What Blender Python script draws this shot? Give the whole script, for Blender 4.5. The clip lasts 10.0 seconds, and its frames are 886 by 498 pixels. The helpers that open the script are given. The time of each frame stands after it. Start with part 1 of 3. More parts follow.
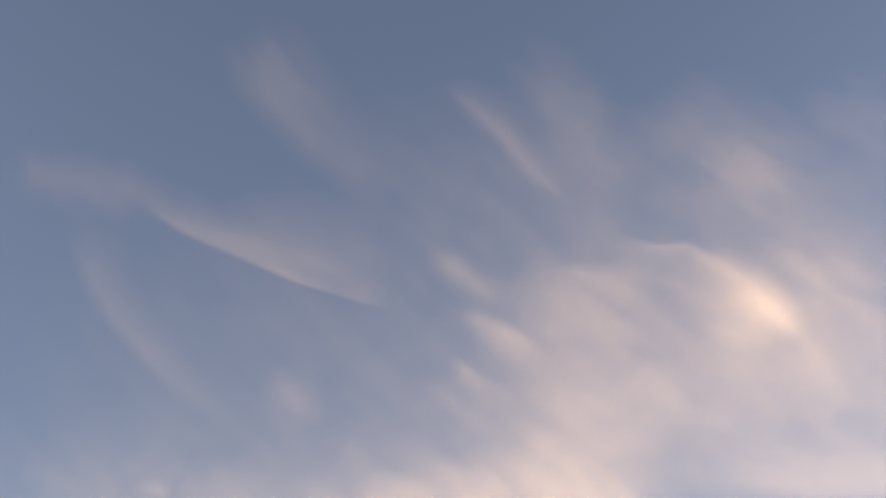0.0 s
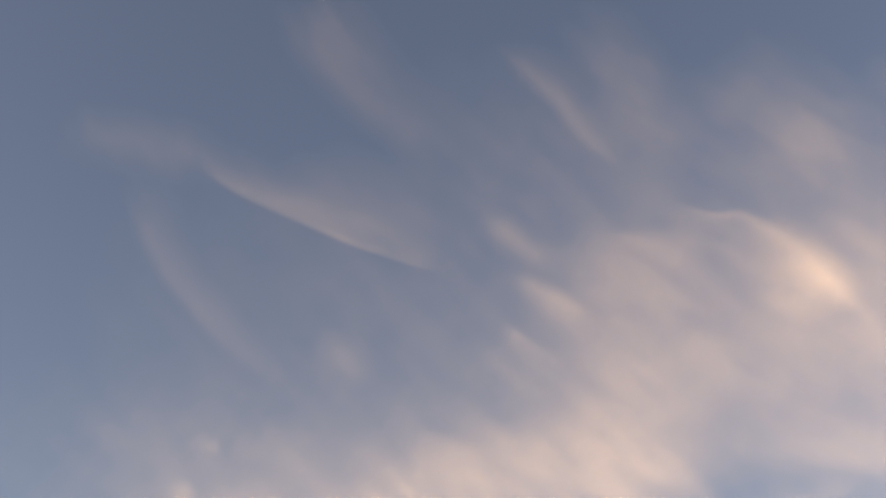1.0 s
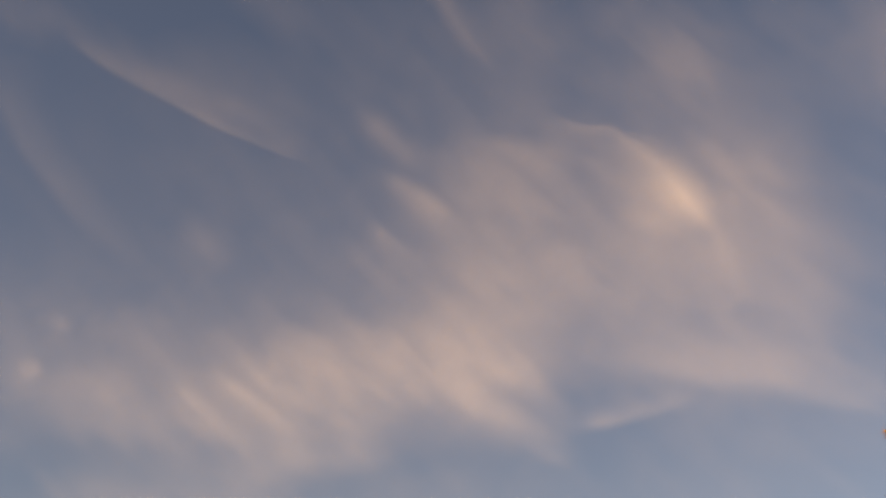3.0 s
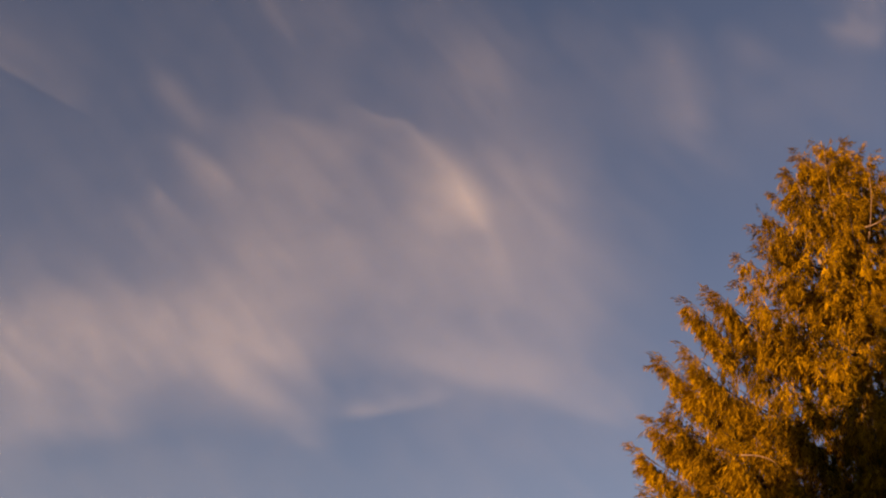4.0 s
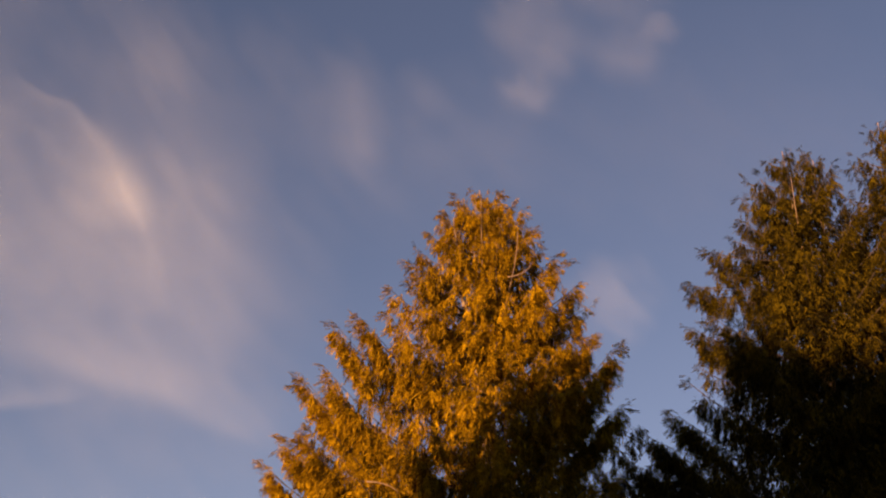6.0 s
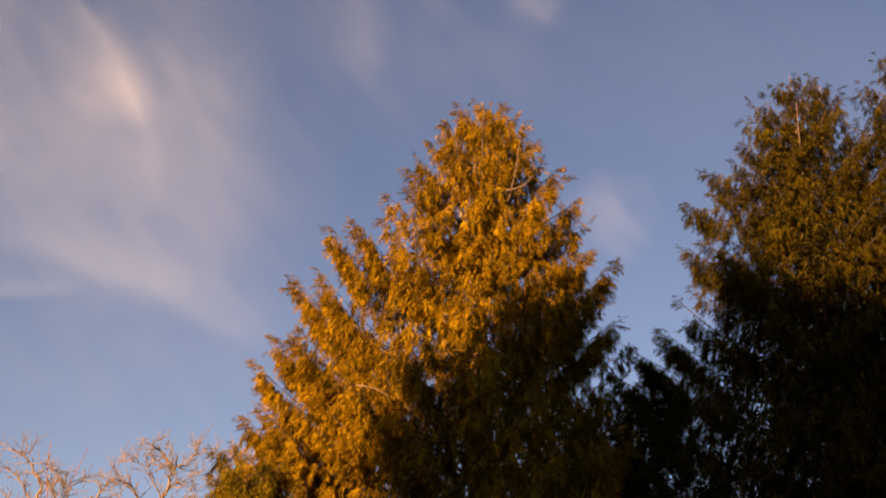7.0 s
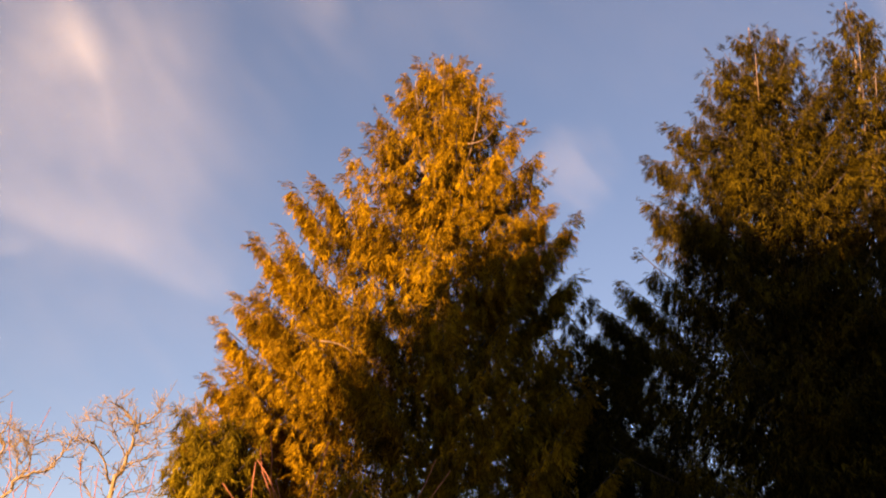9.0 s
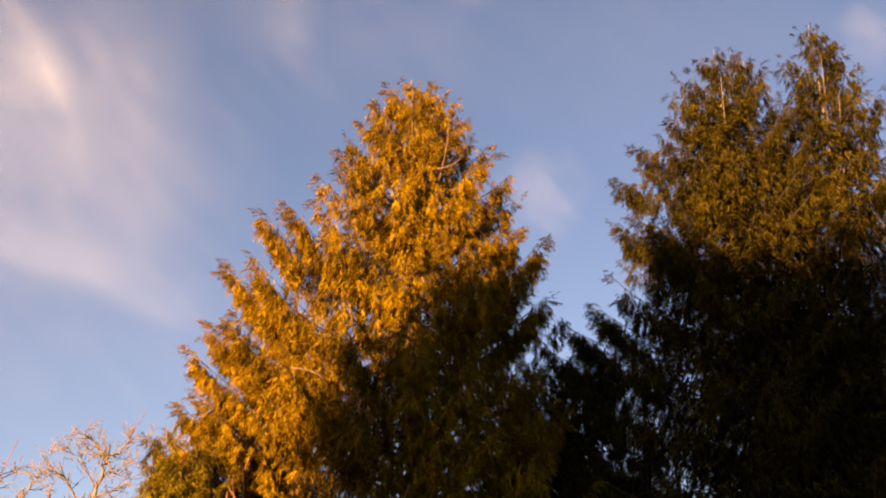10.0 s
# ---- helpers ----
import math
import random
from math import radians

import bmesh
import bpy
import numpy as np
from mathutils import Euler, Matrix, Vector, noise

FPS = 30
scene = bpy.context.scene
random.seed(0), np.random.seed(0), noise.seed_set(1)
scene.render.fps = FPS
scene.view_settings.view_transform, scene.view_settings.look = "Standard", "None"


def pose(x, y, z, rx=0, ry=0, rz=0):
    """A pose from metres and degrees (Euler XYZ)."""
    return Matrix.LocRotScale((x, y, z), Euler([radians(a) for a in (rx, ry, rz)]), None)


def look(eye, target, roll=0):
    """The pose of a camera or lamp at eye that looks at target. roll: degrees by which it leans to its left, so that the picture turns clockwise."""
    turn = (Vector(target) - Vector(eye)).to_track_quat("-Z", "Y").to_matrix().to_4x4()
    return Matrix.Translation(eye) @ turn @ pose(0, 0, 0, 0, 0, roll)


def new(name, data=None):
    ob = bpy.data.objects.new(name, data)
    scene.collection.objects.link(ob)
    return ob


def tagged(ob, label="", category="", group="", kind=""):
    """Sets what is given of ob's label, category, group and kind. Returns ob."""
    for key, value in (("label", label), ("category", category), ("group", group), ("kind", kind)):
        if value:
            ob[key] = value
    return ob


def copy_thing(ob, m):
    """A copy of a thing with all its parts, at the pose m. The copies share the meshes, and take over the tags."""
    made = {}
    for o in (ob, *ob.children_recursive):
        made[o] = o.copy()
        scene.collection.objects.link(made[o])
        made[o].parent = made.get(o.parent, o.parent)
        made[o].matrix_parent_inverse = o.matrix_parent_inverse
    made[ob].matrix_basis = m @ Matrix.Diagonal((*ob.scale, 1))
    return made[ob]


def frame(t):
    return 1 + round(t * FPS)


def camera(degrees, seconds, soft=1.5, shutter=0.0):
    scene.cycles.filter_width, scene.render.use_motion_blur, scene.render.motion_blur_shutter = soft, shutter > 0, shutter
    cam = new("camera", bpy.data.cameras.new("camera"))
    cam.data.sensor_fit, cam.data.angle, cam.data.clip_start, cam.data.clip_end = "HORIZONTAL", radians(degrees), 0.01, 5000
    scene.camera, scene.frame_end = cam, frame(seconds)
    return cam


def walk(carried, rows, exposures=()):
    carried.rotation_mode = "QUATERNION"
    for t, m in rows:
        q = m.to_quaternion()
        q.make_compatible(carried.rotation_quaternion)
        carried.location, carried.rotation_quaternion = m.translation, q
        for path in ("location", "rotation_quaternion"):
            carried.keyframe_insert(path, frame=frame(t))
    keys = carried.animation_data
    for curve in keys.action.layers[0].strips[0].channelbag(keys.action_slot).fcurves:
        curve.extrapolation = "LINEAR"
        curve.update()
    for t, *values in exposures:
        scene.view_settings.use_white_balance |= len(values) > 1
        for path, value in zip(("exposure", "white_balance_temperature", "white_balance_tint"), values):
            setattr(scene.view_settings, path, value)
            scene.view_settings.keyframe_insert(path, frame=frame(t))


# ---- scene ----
SOFT = 2.0
scene.cycles.transparent_max_bounces = 32
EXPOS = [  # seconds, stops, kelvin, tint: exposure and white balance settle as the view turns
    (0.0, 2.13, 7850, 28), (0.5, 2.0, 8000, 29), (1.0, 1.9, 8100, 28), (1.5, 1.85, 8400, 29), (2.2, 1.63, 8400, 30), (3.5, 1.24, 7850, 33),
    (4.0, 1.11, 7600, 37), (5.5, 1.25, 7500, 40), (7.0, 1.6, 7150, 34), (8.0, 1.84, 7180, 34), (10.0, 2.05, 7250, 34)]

# camera: held at eye height, turned from the open sky to the trees
EYE = (0.0, 0.0, 1.6)
TURNS = (  # seconds, yaw, pitch, roll
    (0.0, -0.00, 36.70, -2.42),
    (0.5, 2.21, 35.55, -0.60),
    (1.0, 3.29, 34.92, 0.36),
    (1.5, 0.26, 30.19, 0.07),
    (2.0, 0.63, 31.37, 0.24),
    (2.2, -2.90, 31.13, -1.12),
    (3.3, -5.84, 28.68, 1.42),
    (3.5, -7.62, 28.08, 3.05),
    (4.0, -17.50, 29.10, 0.94),
    (4.5, -22.45, 30.44, -0.96),
    (5.0, -25.55, 30.49, 0.41),
    (5.5, -32.83, 31.04, -2.47),
    (5.7, -36.01, 30.76, -3.09),
    (6.8, -37.18, 26.15, 3.17),
    (7.0, -37.41, 25.39, 1.58),
    (7.5, -37.61, 25.52, 2.50),
    (8.0, -38.01, 22.90, 1.59),
    (8.5, -38.59, 23.40, -0.94),
    (9.0, -39.56, 23.11, 0.10),
    (9.5, -37.89, 24.05, -2.12),
    (10.0, -41.20, 24.35, -1.29),
)
cam = camera(42.92, 10.0, soft=SOFT)
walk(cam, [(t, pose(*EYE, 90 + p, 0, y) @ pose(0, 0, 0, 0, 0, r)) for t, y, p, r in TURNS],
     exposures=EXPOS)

# ---- light: low warm sun behind the camera's left shoulder, clear evening sky ----
SUN_AZ, SUN_EL = 108.0, 9.0
sun_way = Vector((-math.sin(radians(SUN_AZ)) * math.cos(radians(SUN_EL)),
                  math.cos(radians(SUN_AZ)) * math.cos(radians(SUN_EL)), math.sin(radians(SUN_EL))))
sun_data = bpy.data.lights.new("sun", "SUN")
sun_data.energy, sun_data.angle, sun_data.color = 5.0, radians(0.5), (1.0, 0.68, 0.38)
sun = new("sun", sun_data)
sun.matrix_world = look(sun_way * 60, (0, 0, 0))

world = bpy.data.worlds.new("evening_sky")
scene.world = world
world.use_nodes = True
wn, wl = world.node_tree.nodes, world.node_tree.links
sky = wn.new("ShaderNodeTexSky")
sky.sky_type, sky.sun_disc = "NISHITA", False
sky.sun_elevation, sky.sun_rotation = radians(SUN_EL), radians(-SUN_AZ)
sky.air_density, sky.dust_density, sky.ozone_density = 1.0, 0.8, 1.2
sky.altitude = 1500
wl.new(sky.outputs[0], wn["Background"].inputs[0])
wn["Background"].inputs[1].default_value = 0.05


# ---- materials ----
def material(name):
    m = bpy.data.materials.new(name)
    m.use_nodes = True
    n, l = m.node_tree.nodes, m.node_tree.links
    return m, n, l, n["Principled BSDF"]


def ramp(n, l, source, stops):
    r = n.new("ShaderNodeValToRGB")
    while len(r.color_ramp.elements) < len(stops):
        r.color_ramp.elements.new(0.5)
    for e, (at, col) in zip(r.color_ramp.elements, stops):
        e.position, e.color = at, (*col, 1)
    l.new(source, r.inputs[0])
    return r.outputs[0]


def noise_tex(n, l, scale, detail=4.0, vector=None):
    t = n.new("ShaderNodeTexNoise")
    t.inputs["Scale"].default_value, t.inputs["Detail"].default_value = scale, detail
    if vector is not None:
        l.new(vector, t.inputs["Vector"])
    return t.outputs["Fac"]


def math_node(n, l, op, a, b=None):
    k = n.new("ShaderNodeMath")
    k.operation = op
    for i, v in enumerate((a, b)):
        if v is None:
            continue
        if isinstance(v, (int, float)):
            k.inputs[i].default_value = v
        else:
            l.new(v, k.inputs[i])
    return k.outputs[0]


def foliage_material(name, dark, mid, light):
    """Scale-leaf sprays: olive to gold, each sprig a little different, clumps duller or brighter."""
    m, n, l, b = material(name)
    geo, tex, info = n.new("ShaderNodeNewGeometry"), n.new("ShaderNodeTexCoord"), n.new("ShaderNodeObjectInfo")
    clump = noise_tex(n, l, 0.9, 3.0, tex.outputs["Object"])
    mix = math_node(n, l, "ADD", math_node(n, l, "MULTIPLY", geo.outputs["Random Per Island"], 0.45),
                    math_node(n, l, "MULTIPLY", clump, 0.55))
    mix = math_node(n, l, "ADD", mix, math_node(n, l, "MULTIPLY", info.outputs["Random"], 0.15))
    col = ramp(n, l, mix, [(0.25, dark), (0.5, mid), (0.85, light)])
    l.new(col, b.inputs["Base Color"])
    b.inputs["Roughness"].default_value = 0.62
    b.inputs["Specular IOR Level"].default_value = 0.04
    thin = n.new("ShaderNodeBsdfTranslucent")
    l.new(col, thin.inputs["Color"])
    both = n.new("ShaderNodeMixShader")
    both.inputs[0].default_value = 0.06
    l.new(b.outputs[0], both.inputs[1])
    l.new(thin.outputs[0], both.inputs[2])
    l.new(both.outputs[0], n["Material Output"].inputs[0])
    return m


def bark_material(name, dark, light, scale=14.0):
    m, n, l, b = material(name)
    tex = n.new("ShaderNodeTexCoord")
    stretch = n.new("ShaderNodeMapping")
    stretch.inputs["Scale"].default_value = (1, 1, 0.15)
    l.new(tex.outputs["Object"], stretch.inputs[0])
    grain = noise_tex(n, l, scale, 6.0, stretch.outputs[0])
    l.new(ramp(n, l, grain, [(0.3, dark), (0.7, light)]), b.inputs["Base Color"])
    b.inputs["Roughness"].default_value = 0.85
    bump = n.new("ShaderNodeBump")
    bump.inputs["Strength"].default_value, bump.inputs["Distance"].default_value = 0.6, 0.02
    l.new(grain, bump.inputs["Height"])
    l.new(bump.outputs[0], b.inputs["Normal"])
    return m


def cloud_material():
    """Ice-crystal veil: scatters the low sun evenly, thinned by streaked noise towards its edges."""
    m, n, l, b = material("cirrus")
    n.remove(b)
    uv, info, den = n.new("ShaderNodeUVMap"), n.new("ShaderNodeObjectInfo"), n.new("ShaderNodeAttribute")
    den.attribute_name = "veil"
    shift = n.new("ShaderNodeCombineXYZ")
    l.new(math_node(n, l, "MULTIPLY", info.outputs["Random"], 90.0), shift.inputs[2])
    place = n.new("ShaderNodeVectorMath")
    l.new(uv.outputs[0], place.inputs[0])
    l.new(shift.outputs[0], place.inputs[1])
    fib = n.new("ShaderNodeMapping")
    fib.inputs["Scale"].default_value = (0.10, 0.72, 1)
    l.new(place.outputs[0], fib.inputs[0])
    fibre = noise_tex(n, l, 1.0, 3.0, fib.outputs[0])
    blotch = noise_tex(n, l, 0.5, 3.0, place.outputs[0])
    fine = n.new("ShaderNodeMapping")
    fine.inputs["Scale"].default_value = (0.35, 2.4, 1)
    l.new(place.outputs[0], fine.inputs[0])
    thread = noise_tex(n, l, 1.0, 2.0, fine.outputs[0])
    grain = math_node(n, l, "ADD", math_node(n, l, "MULTIPLY", fibre, 1.0), math_node(n, l, "MULTIPLY", blotch, 0.9))
    grain = math_node(n, l, "ADD", grain, math_node(n, l, "MULTIPLY", thread, 0.3))
    grain = math_node(n, l, "MAXIMUM", math_node(n, l, "SUBTRACT", grain, 0.1), 0.08)
    alpha = math_node(n, l, "MULTIPLY", den.outputs["Fac"], grain)
    alpha = math_node(n, l, "MINIMUM", alpha, 0.9)
    lit, clear, mix = n.new("ShaderNodeBsdfDiffuse"), n.new("ShaderNodeBsdfTransparent"), n.new("ShaderNodeMixShader")
    lit.inputs["Color"].default_value = (0.78, 0.84, 0.90, 1)
    l.new(alpha, mix.inputs[0])
    l.new(clear.outputs[0], mix.inputs[1])
    l.new(lit.outputs[0], mix.inputs[2])
    l.new(mix.outputs[0], n["Material Output"].inputs[0])
    return m


# gold leaf colour; dark and mid stops lowered to paint in shade between strands
GOLD = foliage_material("gold_cedar_foliage", (0.014, 0.0073, 0.0004), (0.11, 0.06, 0.0011), (0.40, 0.222, 0.0034))
# olive leaf colour, dimmed to near black to paint in filtered sun and shade
OLIVE = foliage_material("dimmed_olive_foliage", (0.002, 0.0016, 0.0002), (0.013, 0.0095, 0.0005), (0.115, 0.078, 0.0025))
YELLOW_GREEN = foliage_material("yellow_green_foliage", (0.012, 0.009, 0.0005), (0.07, 0.048, 0.0015), (0.24, 0.165, 0.005))
# the cedar bark again, its colour darkened so limbs look shaded in the crown
SHADED_LIMB_BARK = bark_material("shaded_limb_bark", (0.03, 0.019, 0.011), (0.09, 0.06, 0.035))
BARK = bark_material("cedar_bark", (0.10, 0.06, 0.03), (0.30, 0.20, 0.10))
TWIG = bark_material("pale_twig_bark", (0.11, 0.07, 0.024), (0.33, 0.225, 0.085), 30.0)
RED_TWIG = bark_material("red_twig_bark", (0.2, 0.06, 0.025), (0.45, 0.16, 0.06), 30.0)
CIRRUS = cloud_material()

grass, n, l, b = material("grass")
l.new(ramp(n, l, noise_tex(n, l, 0.6, 8.0, n.new("ShaderNodeTexCoord").outputs["Object"]),
           [(0.3, (0.03, 0.04, 0.012)), (0.7, (0.07, 0.085, 0.025))]), b.inputs["Base Color"])
b.inputs["Roughness"].default_value = 0.9


# ---- building helpers ----
def mesh_part(name, verts, faces, mat, parent=None, label="", smooth=True):
    me = bpy.data.meshes.new(name)
    me.from_pydata(verts, [], faces)
    me.materials.append(mat)
    if smooth:
        me.shade_smooth()
    ob = new(name, me)
    ob.parent = parent
    return tagged(ob, label)


def tube(path, radii, sides=6):
    """Verts and faces of a tapered round limb along a path, closed at both ends."""
    verts, faces = [], []
    count = len(path)
    for i, p in enumerate(path):
        way = (path[min(i + 1, count - 1)] - path[max(i - 1, 0)]).normalized()
        side = way.cross(Vector((0.31, 0.77, 0.55))).normalized()
        up = way.cross(side)
        for k in range(sides):
            a = 2 * math.pi * k / sides
            verts.append(p + (side * math.cos(a) + up * math.sin(a)) * radii[i])
    for i in range(count - 1):
        for k in range(sides):
            j = (k + 1) % sides
            faces.append((i * sides + k, i * sides + j, (i + 1) * sides + j, (i + 1) * sides + k))
    faces.append(tuple(range(sides))[::-1])
    faces.append(tuple(range((count - 1) * sides, count * sides)))
    return verts, faces


# ---- ground ----
bm = bmesh.new()
bmesh.ops.create_grid(bm, x_segments=60, y_segments=60, size=4000)
for v in bm.verts:
    far = max(0.0, v.co.length - 200)
    v.co.z = 6 * noise.noise(v.co / 900) * min(1, far / 600)
me = bpy.data.meshes.new("ground")
bm.to_mesh(me)
bm.free()
me.materials.append(grass)
tagged(new("ground", me), "dim evening grass under the cedars", "ground", kind="structure")

# ---- conifers ----
rng = np.random.default_rng(11)


def spray_template(seed, sprigs=13, long=0.52, broad=1.0):
    """One hanging spray: thin thread-like sprigs on both sides of a stem that droops to its tip, each twisted its own way."""
    g = np.random.default_rng(seed)
    verts, faces = [], []
    for k in range(sprigs):
        s = 0.03 + 0.92 * k / (sprigs - 1)
        side = -1 if k % 2 else 1
        size = (long * (1 - 0.45 * s)) * g.uniform(0.55, 1.4)
        turn = side * g.uniform(0.15, 0.75) if k < sprigs - 1 else 0.0
        along = np.array([math.cos(turn), math.sin(turn), g.uniform(-0.75, 0.15)])
        across = np.array([-math.sin(turn), math.cos(turn), 1.1 * g.uniform(-1, 1)])
        root = np.array([s * 0.85, 0.0, -0.2 * s * s])
        wide = broad * (0.014 + size * g.uniform(0.03, 0.06))
        i = len(verts)
        verts += [root + across * wide * 0.8, root + along * size, root - across * wide * 0.8 + along * size * 0.15]
        faces.append((i, i + 1, i + 2))
    return np.array(verts), np.array(faces)


SPRAYS = [spray_template(s) for s in range(5)]
SHADE_SPRAYS = [spray_template(s + 90, 7, 0.8, 5.0) for s in range(4)]
CORE_SPRAYS = [spray_template(s + 50, 12, 0.5, 1.1) for s in range(4)]


def foliage(name, spots, ways, sizes, mat, parent, sprays=SPRAYS):
    """Many sprays in one mesh: spots (n,3), the ways they grow (n,3) and their lengths."""
    kinds = rng.integers(0, len(sprays), len(spots))
    all_v, all_f, base = [], [], 0
    down = np.array([0.0, 0.0, 1.0])
    x = ways / np.linalg.norm(ways, axis=1, keepdims=True)
    y = np.cross(down + rng.normal(0, 0.35, (len(spots), 3)), x)
    y /= np.linalg.norm(y, axis=1, keepdims=True)
    z = np.cross(x, y)
    for k, (tv, tf) in enumerate(sprays):
        pick = np.nonzero(kinds == k)[0]
        if not len(pick):
            continue
        s = sizes[pick][:, None, None]
        v = (tv[None, :, 0:1] * x[pick][:, None] + tv[None, :, 1:2] * y[pick][:, None] + tv[None, :, 2:3] * z[pick][:, None]) * s
        v += spots[pick][:, None]
        all_v.append(v.reshape(-1, 3))
        f = tf[None] + (np.arange(len(pick)) * len(tv))[:, None, None] + base
        all_f.append(f.reshape(-1, 3))
        base += len(pick) * len(tv)
    v, f = np.concatenate(all_v), np.concatenate(all_f)
    me = bpy.data.meshes.new(name)
    me.vertices.add(len(v))
    me.vertices.foreach_set("co", v.ravel())
    me.loops.add(f.size)
    me.loops.foreach_set("vertex_index", f.ravel())
    me.polygons.add(len(f))
    me.polygons.foreach_set("loop_start", np.arange(0, f.size, 3))
    me.materials.append(mat)
    me.update(calc_edges=True)
    ob = new(name, me)
    ob.parent = parent
    return tagged(ob, kind="stuff")


def limb(tree, base, tip, mat, sprays, size=0.44, sag=0.16, thick=0.06, hang=1.0):
    """A limb that sags from the trunk and sweeps up to its tip, with side twigs from which tassels of sprays hang like a fringe."""
    base, tip = Vector(base), Vector(tip)
    span = (tip - base).length
    mid = base * 0.4 + tip * 0.6 - Vector((0, 0, span * sag))
    path = [base * (1 - u) ** 2 + mid * 2 * u * (1 - u) + tip * u * u for u in (i / 6 for i in range(7))]
    radii = [max(0.010, thick * (1 - 0.88 * i / 6)) for i in range(7)]
    v, f = tube(path, radii, 5)
    wood = mesh_part("limb", v, f, SHADED_LIMB_BARK, tree)
    each = 5
    tassels = max(4, int(sprays * span / each))
    count = tassels * each
    u = 0.10 + 0.90 * rng.random(tassels) ** 0.62
    b, m_, t_ = np.array(base), np.array(mid), np.array(tip)
    at = b * ((1 - u) ** 2)[:, None] + m_ * (2 * u * (1 - u))[:, None] + t_ * (u * u)[:, None]
    out = (t_ - b) / max(span, 0.01)
    flat = np.array([out[0], out[1], 0.0])
    flat /= max(np.linalg.norm(flat), 0.05)
    side = np.array([-flat[1], flat[0], 0.0])
    reach = 0.30 * span * (1.03 - u) + 0.05
    swing = rng.uniform(-1, 1, tassels)
    at = at + side * (swing * reach)[:, None] + flat * (np.abs(swing) * reach * 0.3)[:, None]
    drop = rng.random(tassels) ** 1.4 * hang * np.minimum(0.30 * span, 0.8) * (1.04 - u)
    at[:, 2] -= np.abs(swing) * reach * 0.25 + drop - 0.09
    tipish = np.clip((u - 0.86) * 7, 0, 1)[:, None]
    ways = flat * (0.22 + 0.35 * tipish) + side * (swing * 0.28)[:, None] + np.array([0, 0, -1.0]) * (1 - 1.25 * tipish) + rng.normal(0, 0.15, (tassels, 3))
    ways /= np.linalg.norm(ways, axis=1, keepdims=True)
    length = size * rng.uniform(0.6, 1.3, tassels) * (1 - 0.45 * tipish[:, 0])
    step = rng.random((tassels, each, 1)) * length[:, None, None] * 0.8
    at = (at[:, None] + ways[:, None] * step + rng.normal(0, 0.05, (tassels, each, 3)) * (size / 0.44)).reshape(-1, 3)
    ways = (ways[:, None] + rng.normal(0, 0.2, (tassels, each, 3))).reshape(-1, 3)
    sizes = np.repeat(length, each) * rng.uniform(0.5, 1.1, count)
    foliage("foliage", at, ways, sizes, mat, wood, SPRAYS if size < 0.8 else SHADE_SPRAYS)
    return wood


def lerp_profile(rows, h):
    hs, rs = zip(*rows)
    return float(np.interp(h, hs[::-1], rs[::-1]))


